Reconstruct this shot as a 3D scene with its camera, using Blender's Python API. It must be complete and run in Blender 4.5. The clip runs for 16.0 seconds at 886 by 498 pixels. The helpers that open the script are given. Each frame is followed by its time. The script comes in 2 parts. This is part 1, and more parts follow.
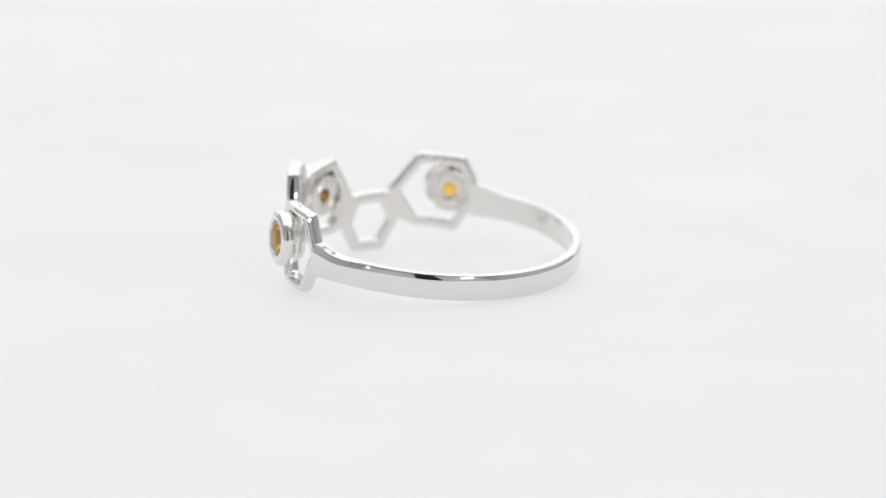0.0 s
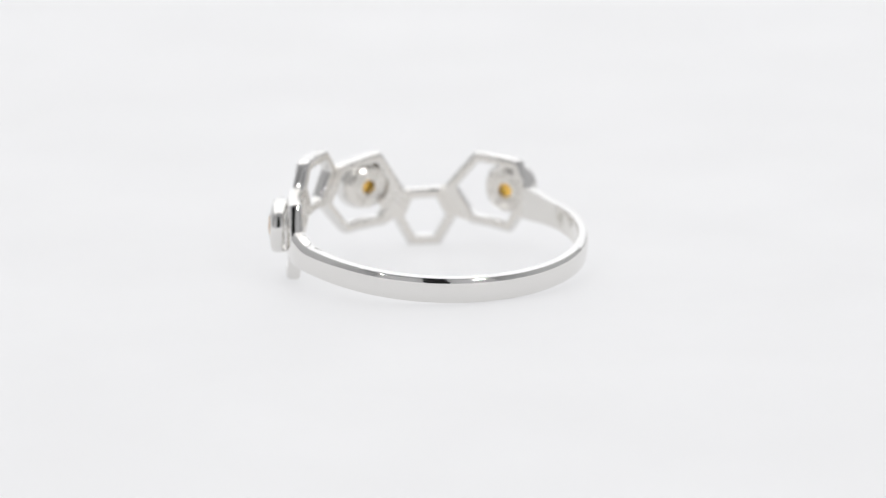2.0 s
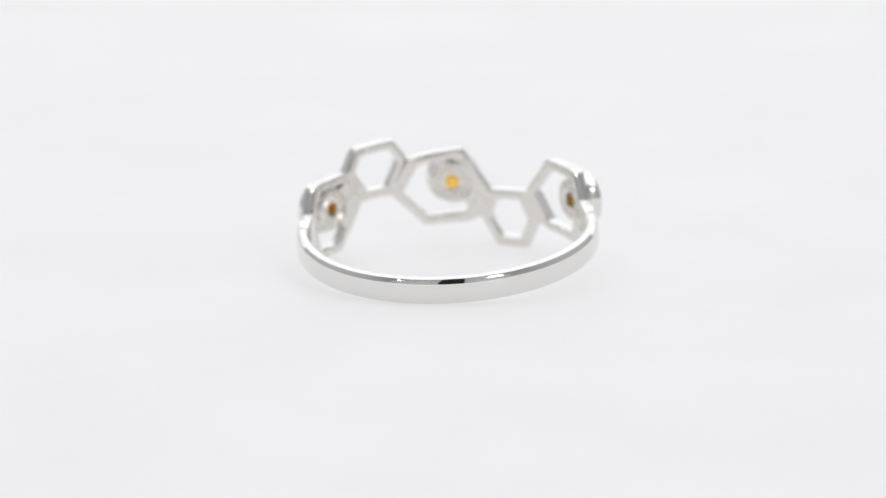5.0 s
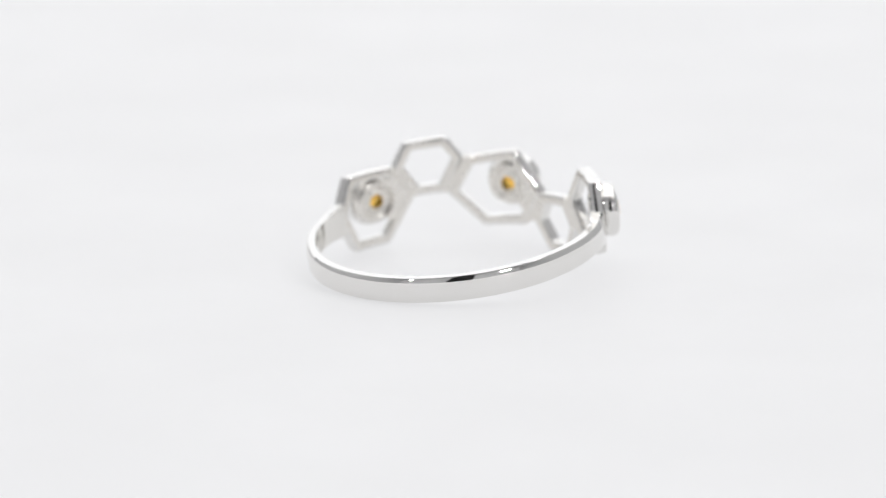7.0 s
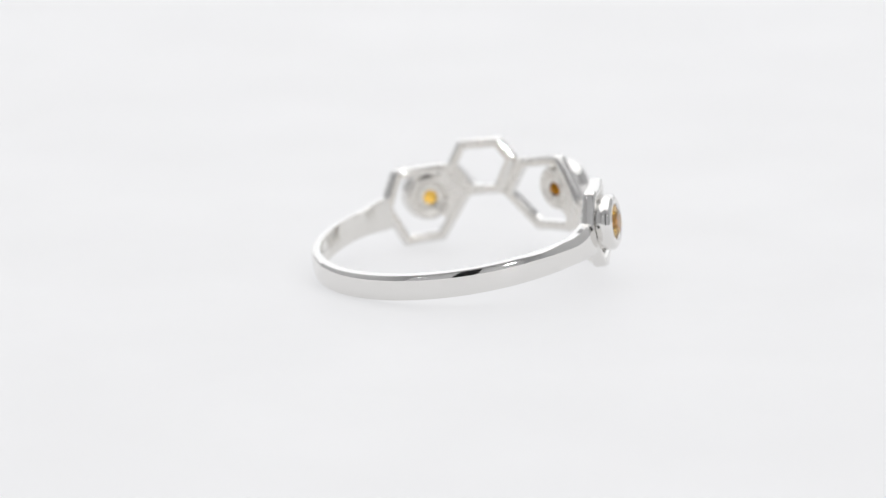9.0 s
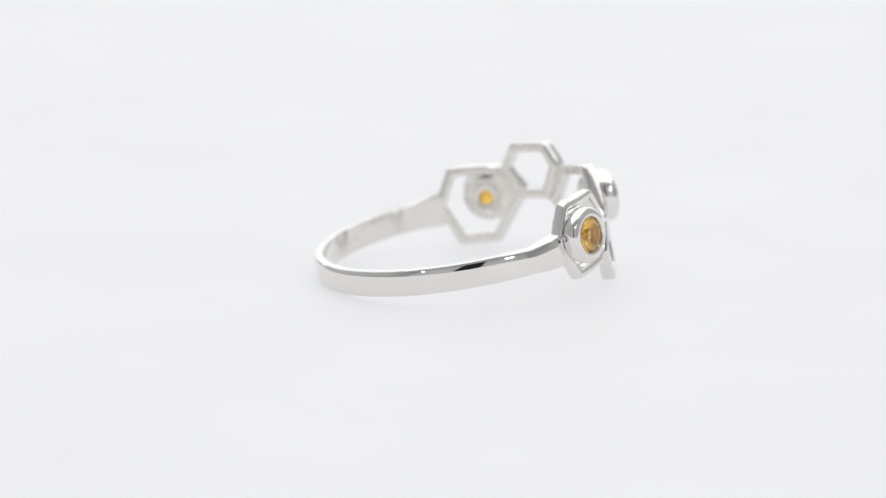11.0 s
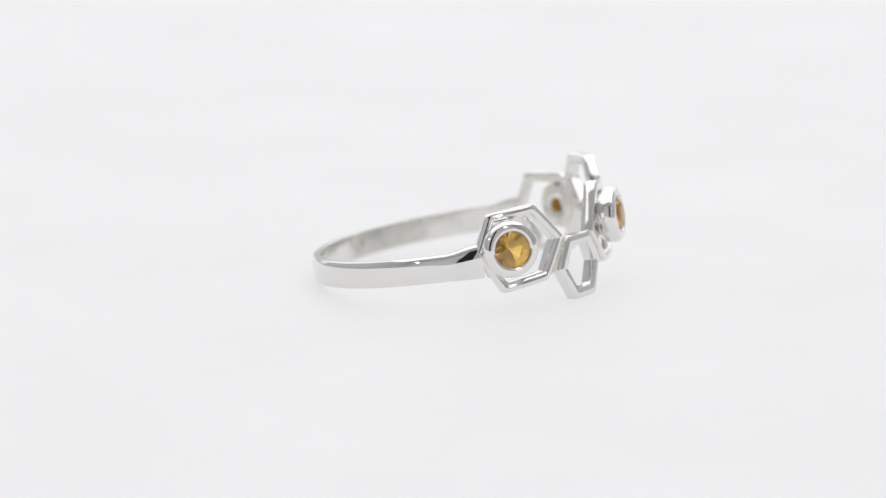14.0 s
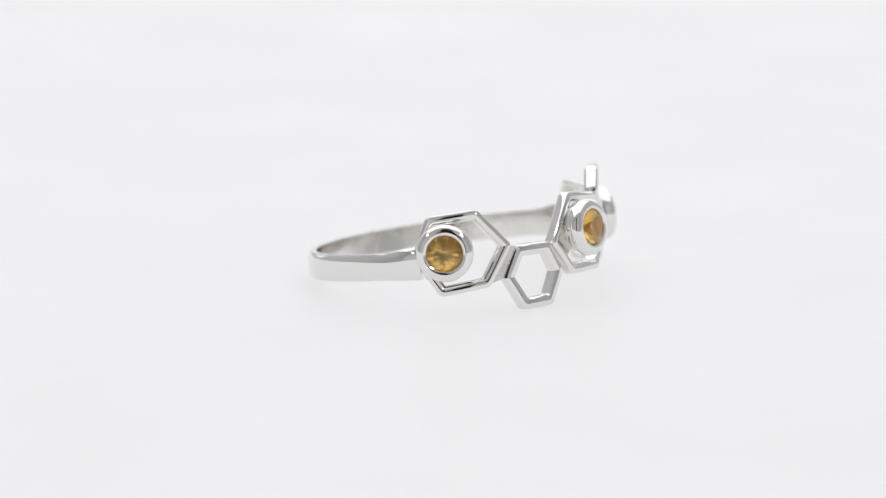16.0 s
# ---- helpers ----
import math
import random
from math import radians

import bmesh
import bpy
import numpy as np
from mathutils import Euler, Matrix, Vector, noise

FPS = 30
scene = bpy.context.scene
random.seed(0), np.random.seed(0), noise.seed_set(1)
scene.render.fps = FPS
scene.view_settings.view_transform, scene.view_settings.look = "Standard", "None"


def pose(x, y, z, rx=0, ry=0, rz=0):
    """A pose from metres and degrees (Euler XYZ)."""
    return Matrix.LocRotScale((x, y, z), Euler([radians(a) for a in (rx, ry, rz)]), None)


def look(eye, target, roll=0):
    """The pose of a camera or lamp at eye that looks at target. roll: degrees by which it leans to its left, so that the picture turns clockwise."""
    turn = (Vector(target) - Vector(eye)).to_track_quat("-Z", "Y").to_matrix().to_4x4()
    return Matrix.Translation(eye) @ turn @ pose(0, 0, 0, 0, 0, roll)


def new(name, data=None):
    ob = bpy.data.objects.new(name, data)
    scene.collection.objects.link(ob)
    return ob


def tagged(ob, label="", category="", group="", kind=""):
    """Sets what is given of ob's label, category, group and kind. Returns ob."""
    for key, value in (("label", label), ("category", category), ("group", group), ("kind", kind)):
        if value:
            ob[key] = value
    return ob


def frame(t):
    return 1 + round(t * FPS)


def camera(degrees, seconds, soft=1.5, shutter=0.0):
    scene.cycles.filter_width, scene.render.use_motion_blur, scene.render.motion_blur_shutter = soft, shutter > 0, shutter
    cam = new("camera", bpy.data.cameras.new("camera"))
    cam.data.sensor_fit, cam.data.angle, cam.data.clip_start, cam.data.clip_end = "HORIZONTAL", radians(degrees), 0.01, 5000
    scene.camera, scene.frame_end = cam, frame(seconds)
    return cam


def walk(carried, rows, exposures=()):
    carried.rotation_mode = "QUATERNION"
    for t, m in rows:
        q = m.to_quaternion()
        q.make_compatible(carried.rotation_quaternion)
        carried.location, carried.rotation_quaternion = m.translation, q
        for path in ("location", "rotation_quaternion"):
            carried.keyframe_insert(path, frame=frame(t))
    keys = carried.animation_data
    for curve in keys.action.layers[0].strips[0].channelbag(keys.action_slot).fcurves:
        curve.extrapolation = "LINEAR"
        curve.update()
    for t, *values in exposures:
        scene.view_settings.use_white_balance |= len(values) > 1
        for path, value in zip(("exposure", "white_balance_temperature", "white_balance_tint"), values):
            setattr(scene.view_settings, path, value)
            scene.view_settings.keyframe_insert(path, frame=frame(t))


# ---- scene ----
# One unit of the ring's drawing, in metres (inner diameter 17 mm)
U = 0.0345e-3
FLOOR = -51.0 * U
TURN = -11.084          # degrees a second

# ---- camera ----
cam = camera(10.0, 16.0, soft=1.35)
eye = Vector((0, -0.97749, 0.21097)) * 8961.4 * U
aim = look(eye, (-0.000094, 0, 0), -1.116)
walk(cam, [(0.0, aim), (16.0, aim)])
cam.data.dof.use_dof = True
cam.data.dof.focus_distance = 0.3005
cam.data.dof.aperture_fstop = 31.0

# ---- light ----
scene.view_settings.exposure = 0.0
world = bpy.data.worlds.new("studio")
world.use_nodes = True
scene.world = world
world.node_tree.nodes["Background"].inputs[0].default_value = (0.9, 0.95, 1.0, 1)
world.node_tree.nodes["Background"].inputs[1].default_value = 0.0


def area_lamp(name, place, target, w, h, watts, colour=(1, 1, 1)):
    data = bpy.data.lights.new(name, "AREA")
    data.shape, data.size, data.size_y = "RECTANGLE", w, h
    data.energy, data.color = watts, colour
    ob = new(name, data)
    ob.matrix_world = look(place, target)
    return ob


# the white diffusers in the roof and the back of the light box
area_lamp("roof_light", (0, 0.11, 0.475), (0, 0.1101, 0), 0.96, 0.70, 2.0)
area_lamp("rear_light", (0, 0.485, 0.262), (0, 0, 0.262), 0.96, 0.396, 0.72, (0.97, 0.985, 1.0))
# small LED lamps: three in a cluster beside the camera, and single ones further round
for place, size, watts in (((0.188, -0.325, 0.232), 0.014, 0.08), ((0.205, -0.312, 0.244), 0.016, 0.10), ((0.222, -0.298, 0.230), 0.014, 0.08),
                           ((-0.26, -0.30, 0.24), 0.018, 0.05), ((0.17, -0.10, 0.46), 0.02, 0.04)):
    area_lamp("led_light", place, (0, 0, 0), size, size, watts)


# ---- materials ----
def material(name, colour, rough, metal=0.0):
    m = bpy.data.materials.new(name)
    m.use_nodes = True
    b = m.node_tree.nodes["Principled BSDF"]
    b.inputs["Base Color"].default_value = (*colour, 1)
    b.inputs["Roughness"].default_value = rough
    b.inputs["Metallic"].default_value = metal
    return m, b


def texture(m, scale, detail=4.0):
    nt = m.node_tree
    co = nt.nodes.new("ShaderNodeTexCoord")
    tx = nt.nodes.new("ShaderNodeTexNoise")
    tx.inputs["Scale"].default_value, tx.inputs["Detail"].default_value = scale, detail
    nt.links.new(co.outputs["Object"], tx.inputs["Vector"])
    return tx


def ramp(m, src, lo, hi, a, b):
    nt = m.node_tree
    r = nt.nodes.new("ShaderNodeMapRange")
    for k, x in zip(("From Min", "From Max", "To Min", "To Max"), (lo, hi, a, b)):
        r.inputs[k].default_value = x
    nt.links.new(src.outputs[0], r.inputs["Value"])
    return r


def bump(m, bsdf, src, strength, dist):
    nt = m.node_tree
    b = nt.nodes.new("ShaderNodeBump")
    b.inputs["Strength"].default_value, b.inputs["Distance"].default_value = strength, dist
    nt.links.new(src.outputs[0], b.inputs["Height"])
    nt.links.new(b.outputs[0], bsdf.inputs["Normal"])


def silver_material(name, colour, rough, wave):
    m, b = material(name, colour, rough, 1.0)
    n = texture(m, 900.0)
    m.node_tree.links.new(ramp(m, n, 0.3, 0.7, rough * 0.6, rough * 1.5).outputs[0], b.inputs["Roughness"])
    n2 = texture(m, 520.0, 5.0)
    bump(m, b, n2, wave, 0.00003)
    return m


SILVER = silver_material("polished_silver", (0.818, 0.808, 0.79), 0.045, 0.16)
CAST = silver_material("cast_silver", (0.80, 0.775, 0.735), 0.24, 0.9)
WORN = silver_material("worn_silver", (0.81, 0.795, 0.765), 0.14, 0.4)
STAMP, _ = material("stamped_silver", (0.42, 0.40, 0.38), 0.35, 1.0)
# Citrine; IOR raised and some matte colour mixed in to brighten the stone
GEM, gb = material("brightened_citrine", (1.0, 0.635, 0.14), 0.005)
gb.inputs["Transmission Weight"].default_value = 0.92
gb.inputs["IOR"].default_value = 1.65
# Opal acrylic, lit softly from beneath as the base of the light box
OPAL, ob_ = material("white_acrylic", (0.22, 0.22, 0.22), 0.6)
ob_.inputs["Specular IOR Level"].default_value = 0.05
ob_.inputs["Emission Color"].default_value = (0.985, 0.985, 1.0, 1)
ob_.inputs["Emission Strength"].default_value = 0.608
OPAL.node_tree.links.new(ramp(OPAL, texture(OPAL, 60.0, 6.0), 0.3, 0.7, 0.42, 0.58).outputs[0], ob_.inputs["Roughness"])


def cloth_material(name, value):
    m, b = material(name, (value, value, value * 1.01), 0.9)
    n = texture(m, 35.0, 5.0)
    bump(m, b, n, 0.3, 0.002)
    return m


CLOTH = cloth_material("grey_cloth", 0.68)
# The side walls' dimmer light is put into a darker tone of the cloth
SIDE = cloth_material("dimmed_grey_cloth", 0.52)
BLACK = cloth_material("black_coating", 0.012)


# ---- meshes ----
def part(name, bm, mat, parent=None, label="", sharp=32, smooth=True):
    bmesh.ops.recalc_face_normals(bm, faces=bm.faces)
    me = bpy.data.meshes.new(name)
    for f in bm.faces:
        f.smooth = smooth
    bm.to_mesh(me)
    bm.free()
    if smooth:
        me.set_sharp_from_angle(angle=radians(sharp))
    me.materials.append(mat)
    ob = new(name, me)
    if parent:
        ob.parent = parent
    if label:
        ob["label"] = label
    return ob


# The ring leans: its front stands up on the small lower hexagon, its back lies on the sheet
AX_U = Vector((0.99539, 0.0, -0.09587))
AX_V = Vector((0.01013, 0.99440, 0.10516))
AX_N = Vector((0.09534, -0.10565, 0.98982))
MIDDLE = Vector((-12.40, 14.92, 11.31))


def on_ring(phi, h, r):
    """A point of the ring by angle in degrees, height and radius, in the ring's own space (its base on the sheet)."""
    a = radians(phi)
    q = MIDDLE + r * (math.cos(a) * AX_U + math.sin(a) * AX_V) + h * AX_N
    return q * U - Vector((0, 0, FLOOR))


def skin(bm, loops, closed_along, closed_round=True):
    """Quads between neighbouring loops of vertices."""
    rows = [[bm.verts.new(q) for q in loop] for loop in loops]
    n = len(rows[0])
    for i in range(len(rows) if closed_along else len(rows) - 1):
        a, b = rows[i], rows[(i + 1) % len(rows)]
        for k in range(n if closed_round else n - 1):
            bm.faces.new((a[k], a[(k + 1) % n], b[(k + 1) % n], b[k]))
    return rows


def ease(x):
    x = min(max(x, 0.0), 1.0)
    return x * x * (3 - 2 * x)


# The band is bent a little flatter than the row of hexagons and leans a touch more
BAND_U = Vector((0.99418, 0.0, -0.10776))
BAND_V = Vector((0.01245, 0.99330, 0.11489))
BAND_N = Vector((0.10704, -0.11556, 0.98752))
BAND_MIDDLE = Vector((-21.45, 25.19, 13.9))


def on_band(phi, h, r, blend=0.0):
    a = radians(phi)
    q = (BAND_MIDDLE + r * (math.cos(a) * BAND_U + math.sin(a) * BAND_V) + h * BAND_N) * U - Vector((0, 0, FLOOR))
    return q.lerp(on_ring(phi, h, r), blend)


def band_mesh():
    bm = bmesh.new()
    loops = []
    first, last, steps = -143.5, 76.0, 240
    for i in range(steps + 1):
        phi = first + (last - first) * i / steps
        near = min(phi - first, last - phi)
        flare, blend = ease(1 - near / 15), ease(1 - near / 42)
        top, low = 23.5 + 9.5 * flare, 23.4 + 1.0 * blend + 2 * flare
        # a gently domed outer face rolls over a round shoulder to a crisp edge; a flat rim runs on to the finger
        bend = 20 + 8 * ease(1 - near / 40)
        outer = blend * 4 + 5.4 * ease(1 - near / 22)
        side, turn_in = 265.5 + outer, radians(4)
        join = 0.95 * top - bend * (math.sin(radians(40)) - math.sin(turn_in))
        profile = [(247.8 + blend * 2, -0.86 * low), (248.6 + blend * 2, -0.97 * low), (250 + blend * 2, -low), (257.5 + outer, -low), (261.0 + outer, -0.96 * low),
                   (263.4 + outer, -0.88 * low)]
        profile += [(side + 150 * (math.cos(radians(x)) - math.cos(turn_in)), join + 150 * (math.sin(radians(x)) - math.sin(turn_in))) for x in (-7, -4, -1, 2)]
        profile += [(side - bend * (math.cos(turn_in) - math.cos(radians(x))), join + bend * (math.sin(radians(x)) - math.sin(turn_in))) for x in range(4, 41, 4)]
        edge = profile[-1][0]
        profile += [((edge + 250.3 + blend * 2) / 2, 0.968 * top), (250.3 + blend * 2, 0.985 * top), (248.4 + blend * 2, 0.975 * top), (247.85 + blend * 2, 0.945 * top),
                    (247.8 + blend * 2, 0.91 * top), (247.8 + blend * 2, 0), (247.8 + blend * 2, -0.8 * low)]
        loops.append([on_band(phi, h, r, blend) for r, h in profile])
    rows = skin(bm, loops, False)
    bm.faces.new(rows[0])
    bm.faces.new(rows[-1])
    return bm


K = 4.62     # units along the ring for a degree


def inset(corners, d):
    """The outline moved inwards by d, for corners (phi, h) in order."""
    pts = [Vector((p * K, h)) for p, h in corners]
    n = len(pts)
    area = sum(pts[i].x * pts[(i + 1) % n].y - pts[(i + 1) % n].x * pts[i].y for i in range(n))
    sign = 1 if area > 0 else -1
    res = []
    for i in range(n):
        a, b, c = pts[i - 1], pts[i], pts[(i + 1) % n]
        e, f = (b - a).normalized(), (c - b).normalized()
        ne, nf = Vector((-e.y, e.x)) * sign, Vector((-f.y, f.x)) * sign
        m = (ne + nf).normalized()
        q = b + m * (d / max(m.dot(ne), 0.3))
        res.append((q.x / K, q.y))
    return res


def along(corners, seg=5, cut=0.0):
    """Points round the outline; cut: how far from a corner its rounding begins."""
    n = len(corners)
    pts = [Vector((p * K, h)) for p, h in corners]
    res = []
    for i in range(n):
        a, b, c = pts[i - 1], pts[i], pts[(i + 1) % n]
        p, q = b + (a - b).normalized() * cut, b + (c - b).normalized() * cut
        if cut:
            res += [((1 - t) ** 2 * p + 2 * t * (1 - t) * b + t * t * q) for t in (0, 0.25, 0.5, 0.75)]
        e = c + (b - c).normalized() * cut
        res += [q.lerp(e, k / seg) for k in range(seg)]
    return [(v.x / K, v.y) for v in res]


def hexagon_mesh(corners, width, large):
    """A frame with a domed face between crisp edges; the large frames have a narrow ledge round their opening."""
    bm = bmesh.new()
    w = width
    ledge = 2.4 if large else 0.0
    far = w - 0.8 - ledge
    profile = [(6.6, 250.0), (4.4, 250.5), (2.4, 251.5), (0.7, 253.4), (-0.5, 256.4), (-0.3, 262.5), (0.5, 268.6), (1.0, 270.6)]
    mid, half = far / 2 + 0.5, far / 2
    for k in range(9):
        d = 1.5 + (far - 1.5) * k / 8
        profile.append((d, 274.6 - 3.0 * abs((d - mid) / half) ** 2))
    if large:
        profile += [(far + 0.3, 270.4), (far + 0.6, 269.6), (w - 1.2, 269.3), (w - 0.7, 268.6)]
    else:
        profile += [(far + 0.4, 270.6)]
    profile += [(w - 0.3, 258), (w - 0.3, 253.0), (w - 1.0, 251.2), (w - 2.0, 250.4), (w - 3.4, 250.0)]
    loops = []
    for d, r in profile:
        loops.append([on_ring(p, h, r) for p, h in along(inset(corners, d), 5, 7.0 if d < w / 2 else 3.0)])
    skin(bm, loops, True)
    return bm


def web_mesh(corners, inner, outer):
    """A solid piece between two frames."""
    bm = bmesh.new()
    loops = [[on_ring(p, h, r) for p, h in along(corners, 3)] for r in (inner, outer)]
    rows = skin(bm, loops, False)
    bm.faces.new(rows[0])
    bm.faces.new(rows[1])
    return bm


def saddle_mesh(upper, tip, lower, centre, radius, inner, outer):
    """A solid corner of a frame, hollowed round a cup."""
    line = [upper, ((upper[0] + tip[0]) / 2, (upper[1] + tip[1]) / 2), tip, ((lower[0] + tip[0]) / 2, (lower[1] + tip[1]) / 2), lower]
    for k in range(13):
        a = radians(245 - 130 * k / 12)
        line.append((centre[0] + radius * math.cos(a) / K, centre[1] + radius * math.sin(a)))
    bm = bmesh.new()
    rows = skin(bm, [[on_ring(p, h, r) for p, h in line] for r in (inner, outer)], False)
    bm.faces.new(rows[0])
    bm.faces.new(rows[1])
    return bm


def radial_frame(phi, h):
    """Axes across the ring's skin at (phi, h): origin on the ring's axis, out, along, up."""
    a = radians(phi)
    out = math.cos(a) * AX_U + math.sin(a) * AX_V
    side = -math.sin(a) * AX_U + math.cos(a) * AX_V
    return MIDDLE + h * AX_N, out, side, AX_N


def turned(phi, h, profile, seg=56):
    """A turned piece on the radial axis at (phi, h): profile of (radius, distance from the ring's axis)."""
    bm = bmesh.new()
    o, out, side, up = radial_frame(phi, h)
    loops = []
    for r, z in profile:
        loops.append([(o + out * z + side * (r * math.cos(2 * math.pi * k / seg)) + up * (r * math.sin(2 * math.pi * k / seg))) * U
                      - Vector((0, 0, FLOOR)) for k in range(seg)])
    skin(bm, loops, True)
    return bm


BEZEL = [(31.0, 287), (31.0, 299), (31.4, 301.8), (32.3, 303.5), (34.2, 304.6), (37.5, 304.7), (42.6, 303.5), (46.2, 301.4), (48.4, 298.4),
         (49.4, 294.5), (49.6, 290), (48.2, 280), (45.8, 273), (43.5, 271), (36, 271), (30, 276)]
CUP = [(13.0, 262), (13.0, 257), (14.5, 256), (22, 255.6), (24, 257.6), (27, 257.8), (29.5, 255.4), (34.5, 255.2), (38, 257.5), (40, 262), (41, 266),
       (41.5, 271.5), (34, 275), (15, 264)]


def bead_mesh(phi, h, r, size):
    bm = bmesh.new()
    bmesh.ops.create_icosphere(bm, subdivisions=1, radius=size * U)
    o = on_ring(phi, h, r)
    for q in bm.verts:
        q.co += o
    return bm


def gem_mesh(phi, h, spin, sunk):
    bm = bmesh.new()
    o, out, side, up = radial_frame(phi, h)
    pts = []
    for n, r, z, off in ((8, 17.5, 305.6, 0.0), (8, 24.6, 303.0, 0.5), (16, 31.4, 298.2, 0.25), (16, 31.4, 296.6, 0.25), (8, 21.0, 287.8, 0.3), (7, 11.5, 278.2, 0.6),
                         (6, 1.5, 267.5, 0.0)):
        for k in range(n):
            a = 2 * math.pi * (k / n + off / n) + spin
            pts.append((o + out * (z - sunk + 3.2) + side * (r * math.cos(a)) + up * (r * math.sin(a))) * U - Vector((0, 0, FLOOR)))
    for q in pts:
        bm.verts.new(q)
    bmesh.ops.convex_hull(bm, input=bm.verts)
    return bm


# ---- the place ----
def sheet_mesh(size, thick):
    bm = bmesh.new()
    bmesh.ops.create_cube(bm, size=1.0)
    for q in bm.verts:
        q.co = Vector((q.co.x * size, q.co.y * size, FLOOR + (q.co.z - 0.5) * thick))
    return bm


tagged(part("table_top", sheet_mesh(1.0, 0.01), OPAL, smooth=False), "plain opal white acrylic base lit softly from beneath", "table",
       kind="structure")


def wall(name, x, y, z, sx, sy, sz, mat, label):
    bm = bmesh.new()
    bmesh.ops.create_cube(bm, size=1.0)
    for q in bm.verts:
        q.co = Vector((x + q.co.x * sx, y + q.co.y * sy, z + q.co.z * sz))
    return tagged(part(name, bm, mat, smooth=False), label, "wall", kind="structure")


GREY = "plain grey cloth side of the light box"
wall("wall_north", 0, 0.51, 0.24, 1.04, 0.02, 0.50, CLOTH, GREY)
wall("wall_south", 0, -0.51, 0.24, 1.04, 0.02, 0.50, CLOTH, GREY)
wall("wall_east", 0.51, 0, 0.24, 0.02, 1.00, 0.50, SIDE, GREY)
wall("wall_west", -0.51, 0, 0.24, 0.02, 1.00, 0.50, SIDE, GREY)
wall("ceiling", 0, 0, 0.50, 1.04, 1.04, 0.02, CLOTH, "plain grey roof of the light box")


def lens_mesh():
    """The black barrel of the lens, seen only as a dark patch in the silver."""
    bm = bmesh.new()
    m = look(eye, (0, 0, 0))
    loops = []
    for r, z in ((0.028, 0.030), (0.048, 0.012), (0.056, 0.012), (0.058, 0.016), (0.058, 0.075), (0.052, 0.080), (0.028, 0.080)):
        loops.append([m @ Vector((r * math.cos(2 * math.pi * k / 48), r * math.sin(2 * math.pi * k / 48), z)) for k in range(48)])
    rows = skin(bm, loops, False)
    bm.faces.new(rows[0])
    bm.faces.new(rows[-1])
    return bm


def body_mesh():
    """The black box behind the lens, with rounded edges and a raised finder housing."""
    bm = bmesh.new()
    m = look(eye, (0, 0, 0))
    for x, y, z, sx, sy, sz in ((0, 0, 0.110, 0.105, 0.090, 0.058), (0, 0.062, 0.112, 0.060, 0.040, 0.050)):
        made = bmesh.ops.create_cube(bm, size=1.0)["verts"]
        for q in made:
            q.co = Vector((x + q.co.x * sx, y + q.co.y * sy, z + q.co.z * sz))
    bmesh.ops.bevel(bm, geom=bm.edges[:], offset=0.006, segments=2, affect="EDGES")
    bm.transform(m)
    return bm


film_camera = new("film_camera")
tagged(film_camera, "black camera with a wide lens facing the ring", "camera")
part("lens_barrel", lens_mesh(), BLACK, film_camera)
part("camera_body", body_mesh(), BLACK, film_camera)


def added_upright_mesh():
    """An unseen black upright, added so the silver mirrors a taller dark patch."""
    bm = bmesh.new()
    made = bmesh.ops.create_cube(bm, size=1.0)["verts"]
    for q in made:
        q.co = Vector((q.co.x * 0.15, -0.475 + q.co.y * 0.03, FLOOR + 0.225 + q.co.z * 0.45))
    bmesh.ops.bevel(bm, geom=bm.edges[:], offset=0.004, segments=2, affect="EDGES")
    return bm


part("added_upright", added_upright_mesh(), BLACK, film_camera)

# ---- the ring ----
HEX_1 = [(73.0, 14), (80, 81), (99, 84), (110.8, 15), (100.8, -53), (82, -60)]
HEX_2 = [(105.5, -41), (112, 12), (127, 9), (132, -45), (125, -101), (112, -101)]
HEX_3 = [(127, 5), (138.5, 86), (159, 74), (168.5, 7), (155, -60), (136, -57)]
HEX_4 = [(160.8, 73), (167, 114), (184, 113), (190.2, 68), (181.7, 8), (169, 8)]
HEX_5 = [(181.5, 12), (191, 74), (212, 78), (219.5, 12), (212, -66), (195, -70)]


def matte_inside(ob):
    """The faces of a frame that lie against the finger are left as cast."""
    ob.data.materials.append(CAST)
    for f in ob.data.polygons:
        away = Vector((f.center.x, f.center.y, 0)).normalized()
        if f.normal.dot(away) < -0.96:
            f.material_index = 1


def stamp_mesh(phi, h, w, tall):
    """A small stamped stroke on the inner face of the band."""
    bm = bmesh.new()
    d = w / K / 2
    line = [(-d, -0.35), (-d, 0.35), (-d * 0.6, 0.5), (d * 0.6, 0.5), (d, 0.35), (d, -0.35), (d * 0.6, -0.5), (-d * 0.6, -0.5)]
    rows = skin(bm, [[on_band(phi + x, h + y * tall, r) for x, y in line] for r in (248.3, 247.62)], False)
    bm.faces.new(rows[0])
    bm.faces.new(rows[1])
    return bm


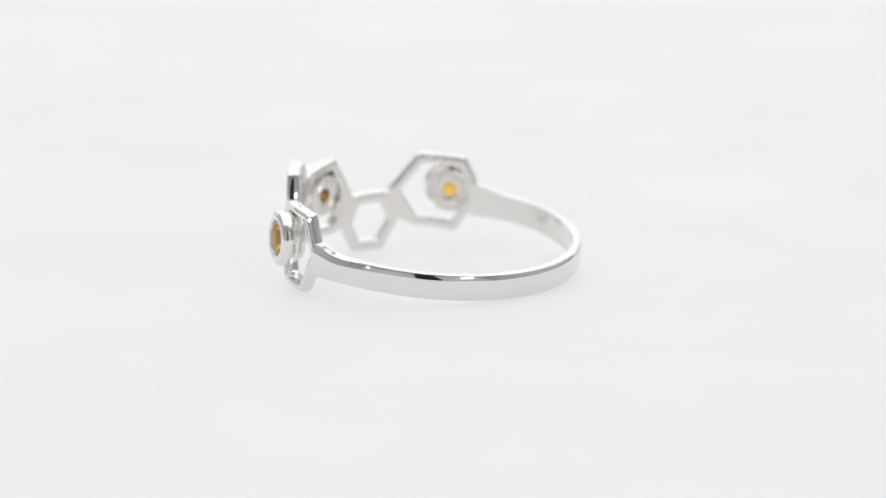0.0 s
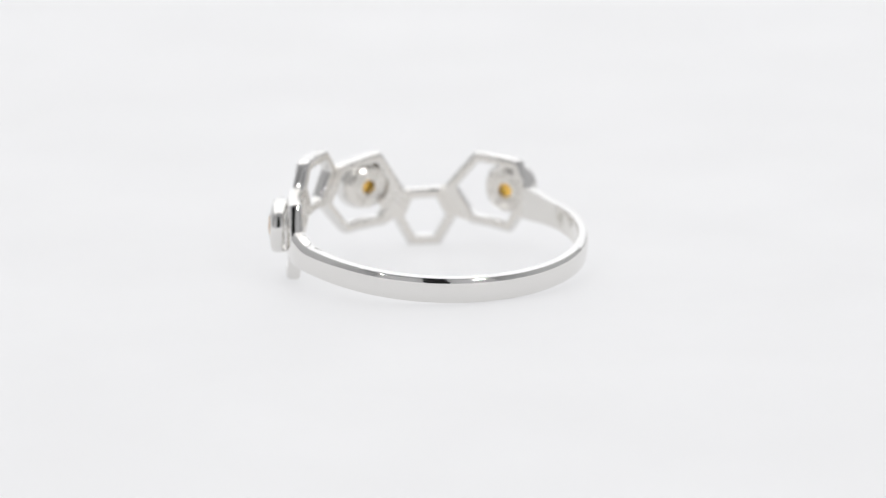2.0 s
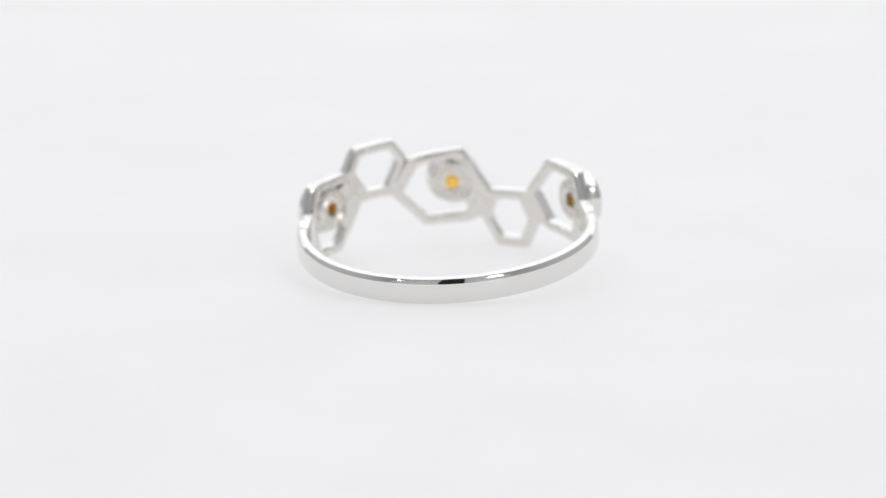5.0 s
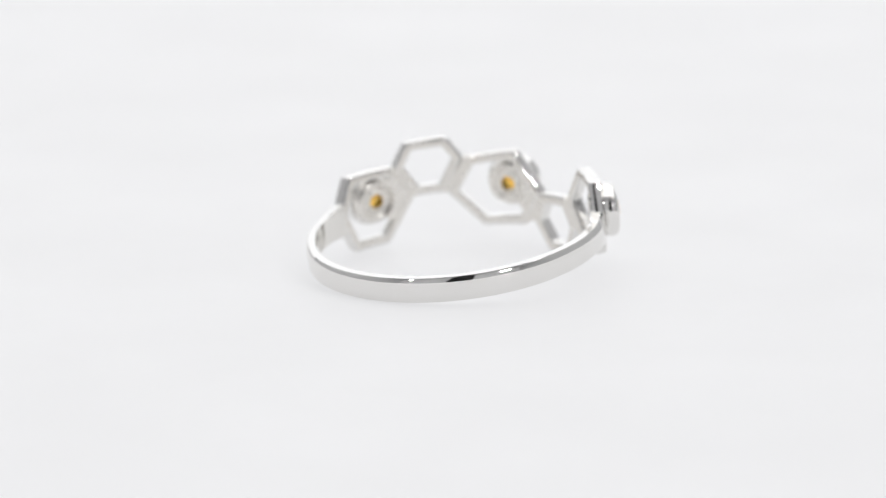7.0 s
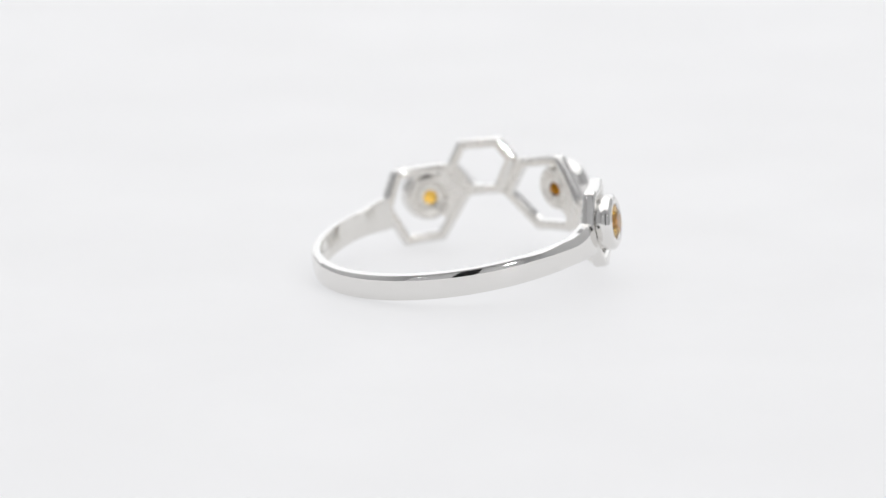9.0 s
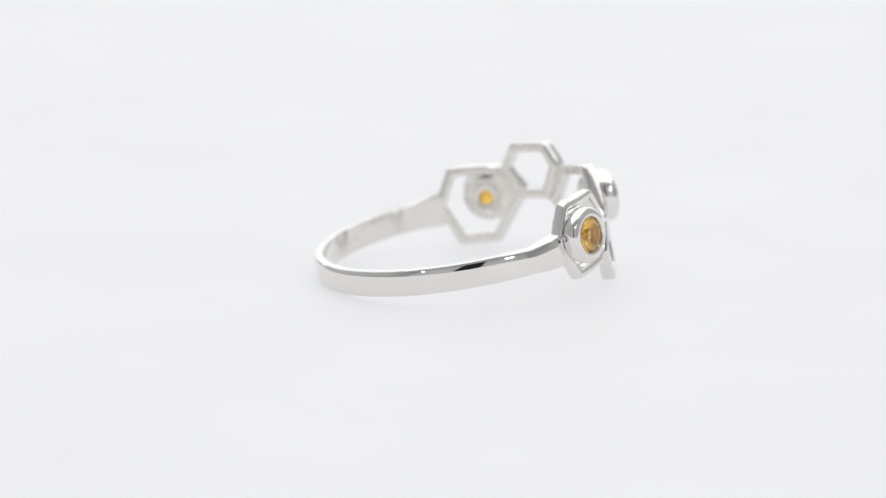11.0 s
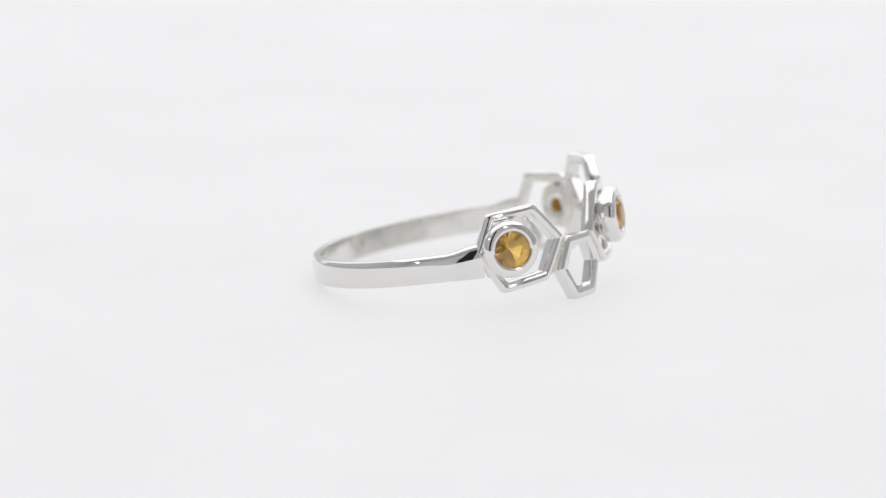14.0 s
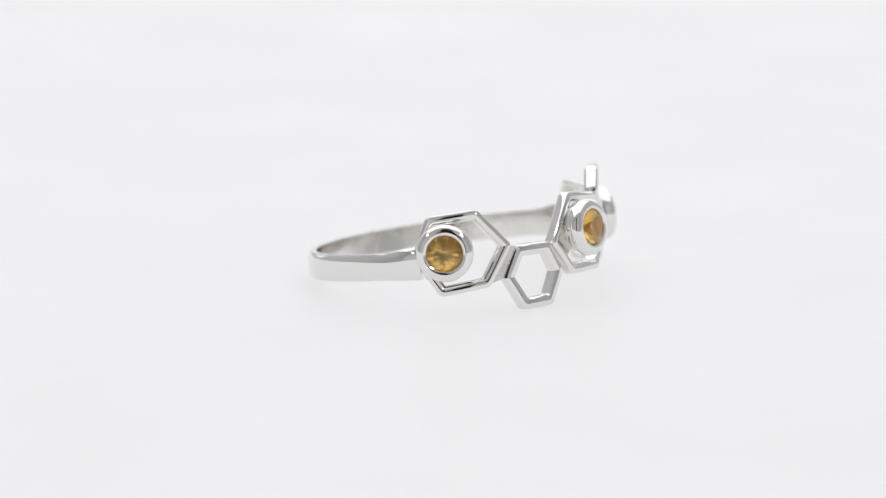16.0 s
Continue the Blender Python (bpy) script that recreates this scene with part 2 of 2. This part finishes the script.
def build_ring():
    ring = new("ring")
    tagged(ring, "silver ring of open hexagons set with three yellow stones", "ring")
    band = part("band", band_mesh(), SILVER, ring, "polished silver band")
    band.data.materials.append(WORN)
    for f in band.data.polygons:
        if f.normal.dot(Vector((f.center.x, f.center.y, 0)).normalized()) < -0.7:
            f.material_index = 1
    for corners, width in ((HEX_1, 18), (HEX_3, 18), (HEX_5, 18)):
        matte_inside(part("large_hexagon", hexagon_mesh(corners, width, True), SILVER, ring))
    for corners, width in ((HEX_2, 19.5), (HEX_4, 18)):
        matte_inside(part("small_hexagon", hexagon_mesh(corners, width, False), SILVER, ring))
    for corners in ([(109, 14), (113.5, 10), (107, -40), (100, -48)],
                    [(125.5, 7), (128.5, 3), (137, -55), (131, -44)],
                    [(160.5, 72), (157.5, 73), (168, 8), (170.5, 9)],
                    [(180, 9), (183, 12), (192, 72), (189, 67)]):
        part("web", web_mesh(corners, 250.6, 269), CAST, ring)
    # rough little beads left in the groove between the first two frames
    for k in range(9):
        t = k / 8
        part("bead", bead_mesh(111.0 - 6.6 * t, 6 - 46 * t, 270.0, 1.7 + 0.5 * math.sin(5 * k)), CAST, ring)
    # solid corners between the cups and the frames
    for upper, tip, lower, centre in (((77.5, 55), (74.0, 14), (77.5, -28), (85.4, 17.8)),
                                      ((135, 60), (128, 5), (134, -38), (142.4, 21)),
                                      ((189, 56), (182.5, 12), (190, -38), (199.3, 16))):
        part("saddle", saddle_mesh(upper, tip, lower, centre, 36, 251.0, 264), CAST, ring)
    for phi, h, spin, sunk in ((85.7, 17.8, 0.1, 5.0), (143.0, 20, 0.5, 0.0), (198.6, 14.5, 0.3, 3.0)):
        bezel = part("bezel", turned(phi, h, [(r, z - sunk * min(1, (z - 270) / 20)) for r, z in BEZEL]), SILVER, ring, "round silver bezel cup")
        part("cup", turned(phi, h, CUP), CAST, bezel, "rough-cast silver cup under the stone")
        part("gemstone", gem_mesh(phi, h, spin, sunk), GEM, bezel, "round faceted orange-yellow stone", smooth=False)
    # worn stamp marks inside the band, too small to read
    for phi, h, w, tall in ((-87.0, 0.0, 2.0, 10), (-89.2, 1.5, 1.6, 7), (-90.8, -2.5, 3.2, 2.4), (-92.6, 0.0, 1.8, 9), (-95.4, 1.5, 1.8, 6), (-96.6, -3.0, 4.4, 2.4),
                            (-78.5, -6.5, 9.0, 2.6)):
        part("stamp_mark", stamp_mesh(phi, h, w, tall), STAMP, ring, "dull worn stamp mark")
    return ring


ring = build_ring()


def motions():
    walk(ring, [(k * 0.5, pose(0, 0, FLOOR, 0, 0, TURN * k * 0.5)) for k in range(33)])


motions()
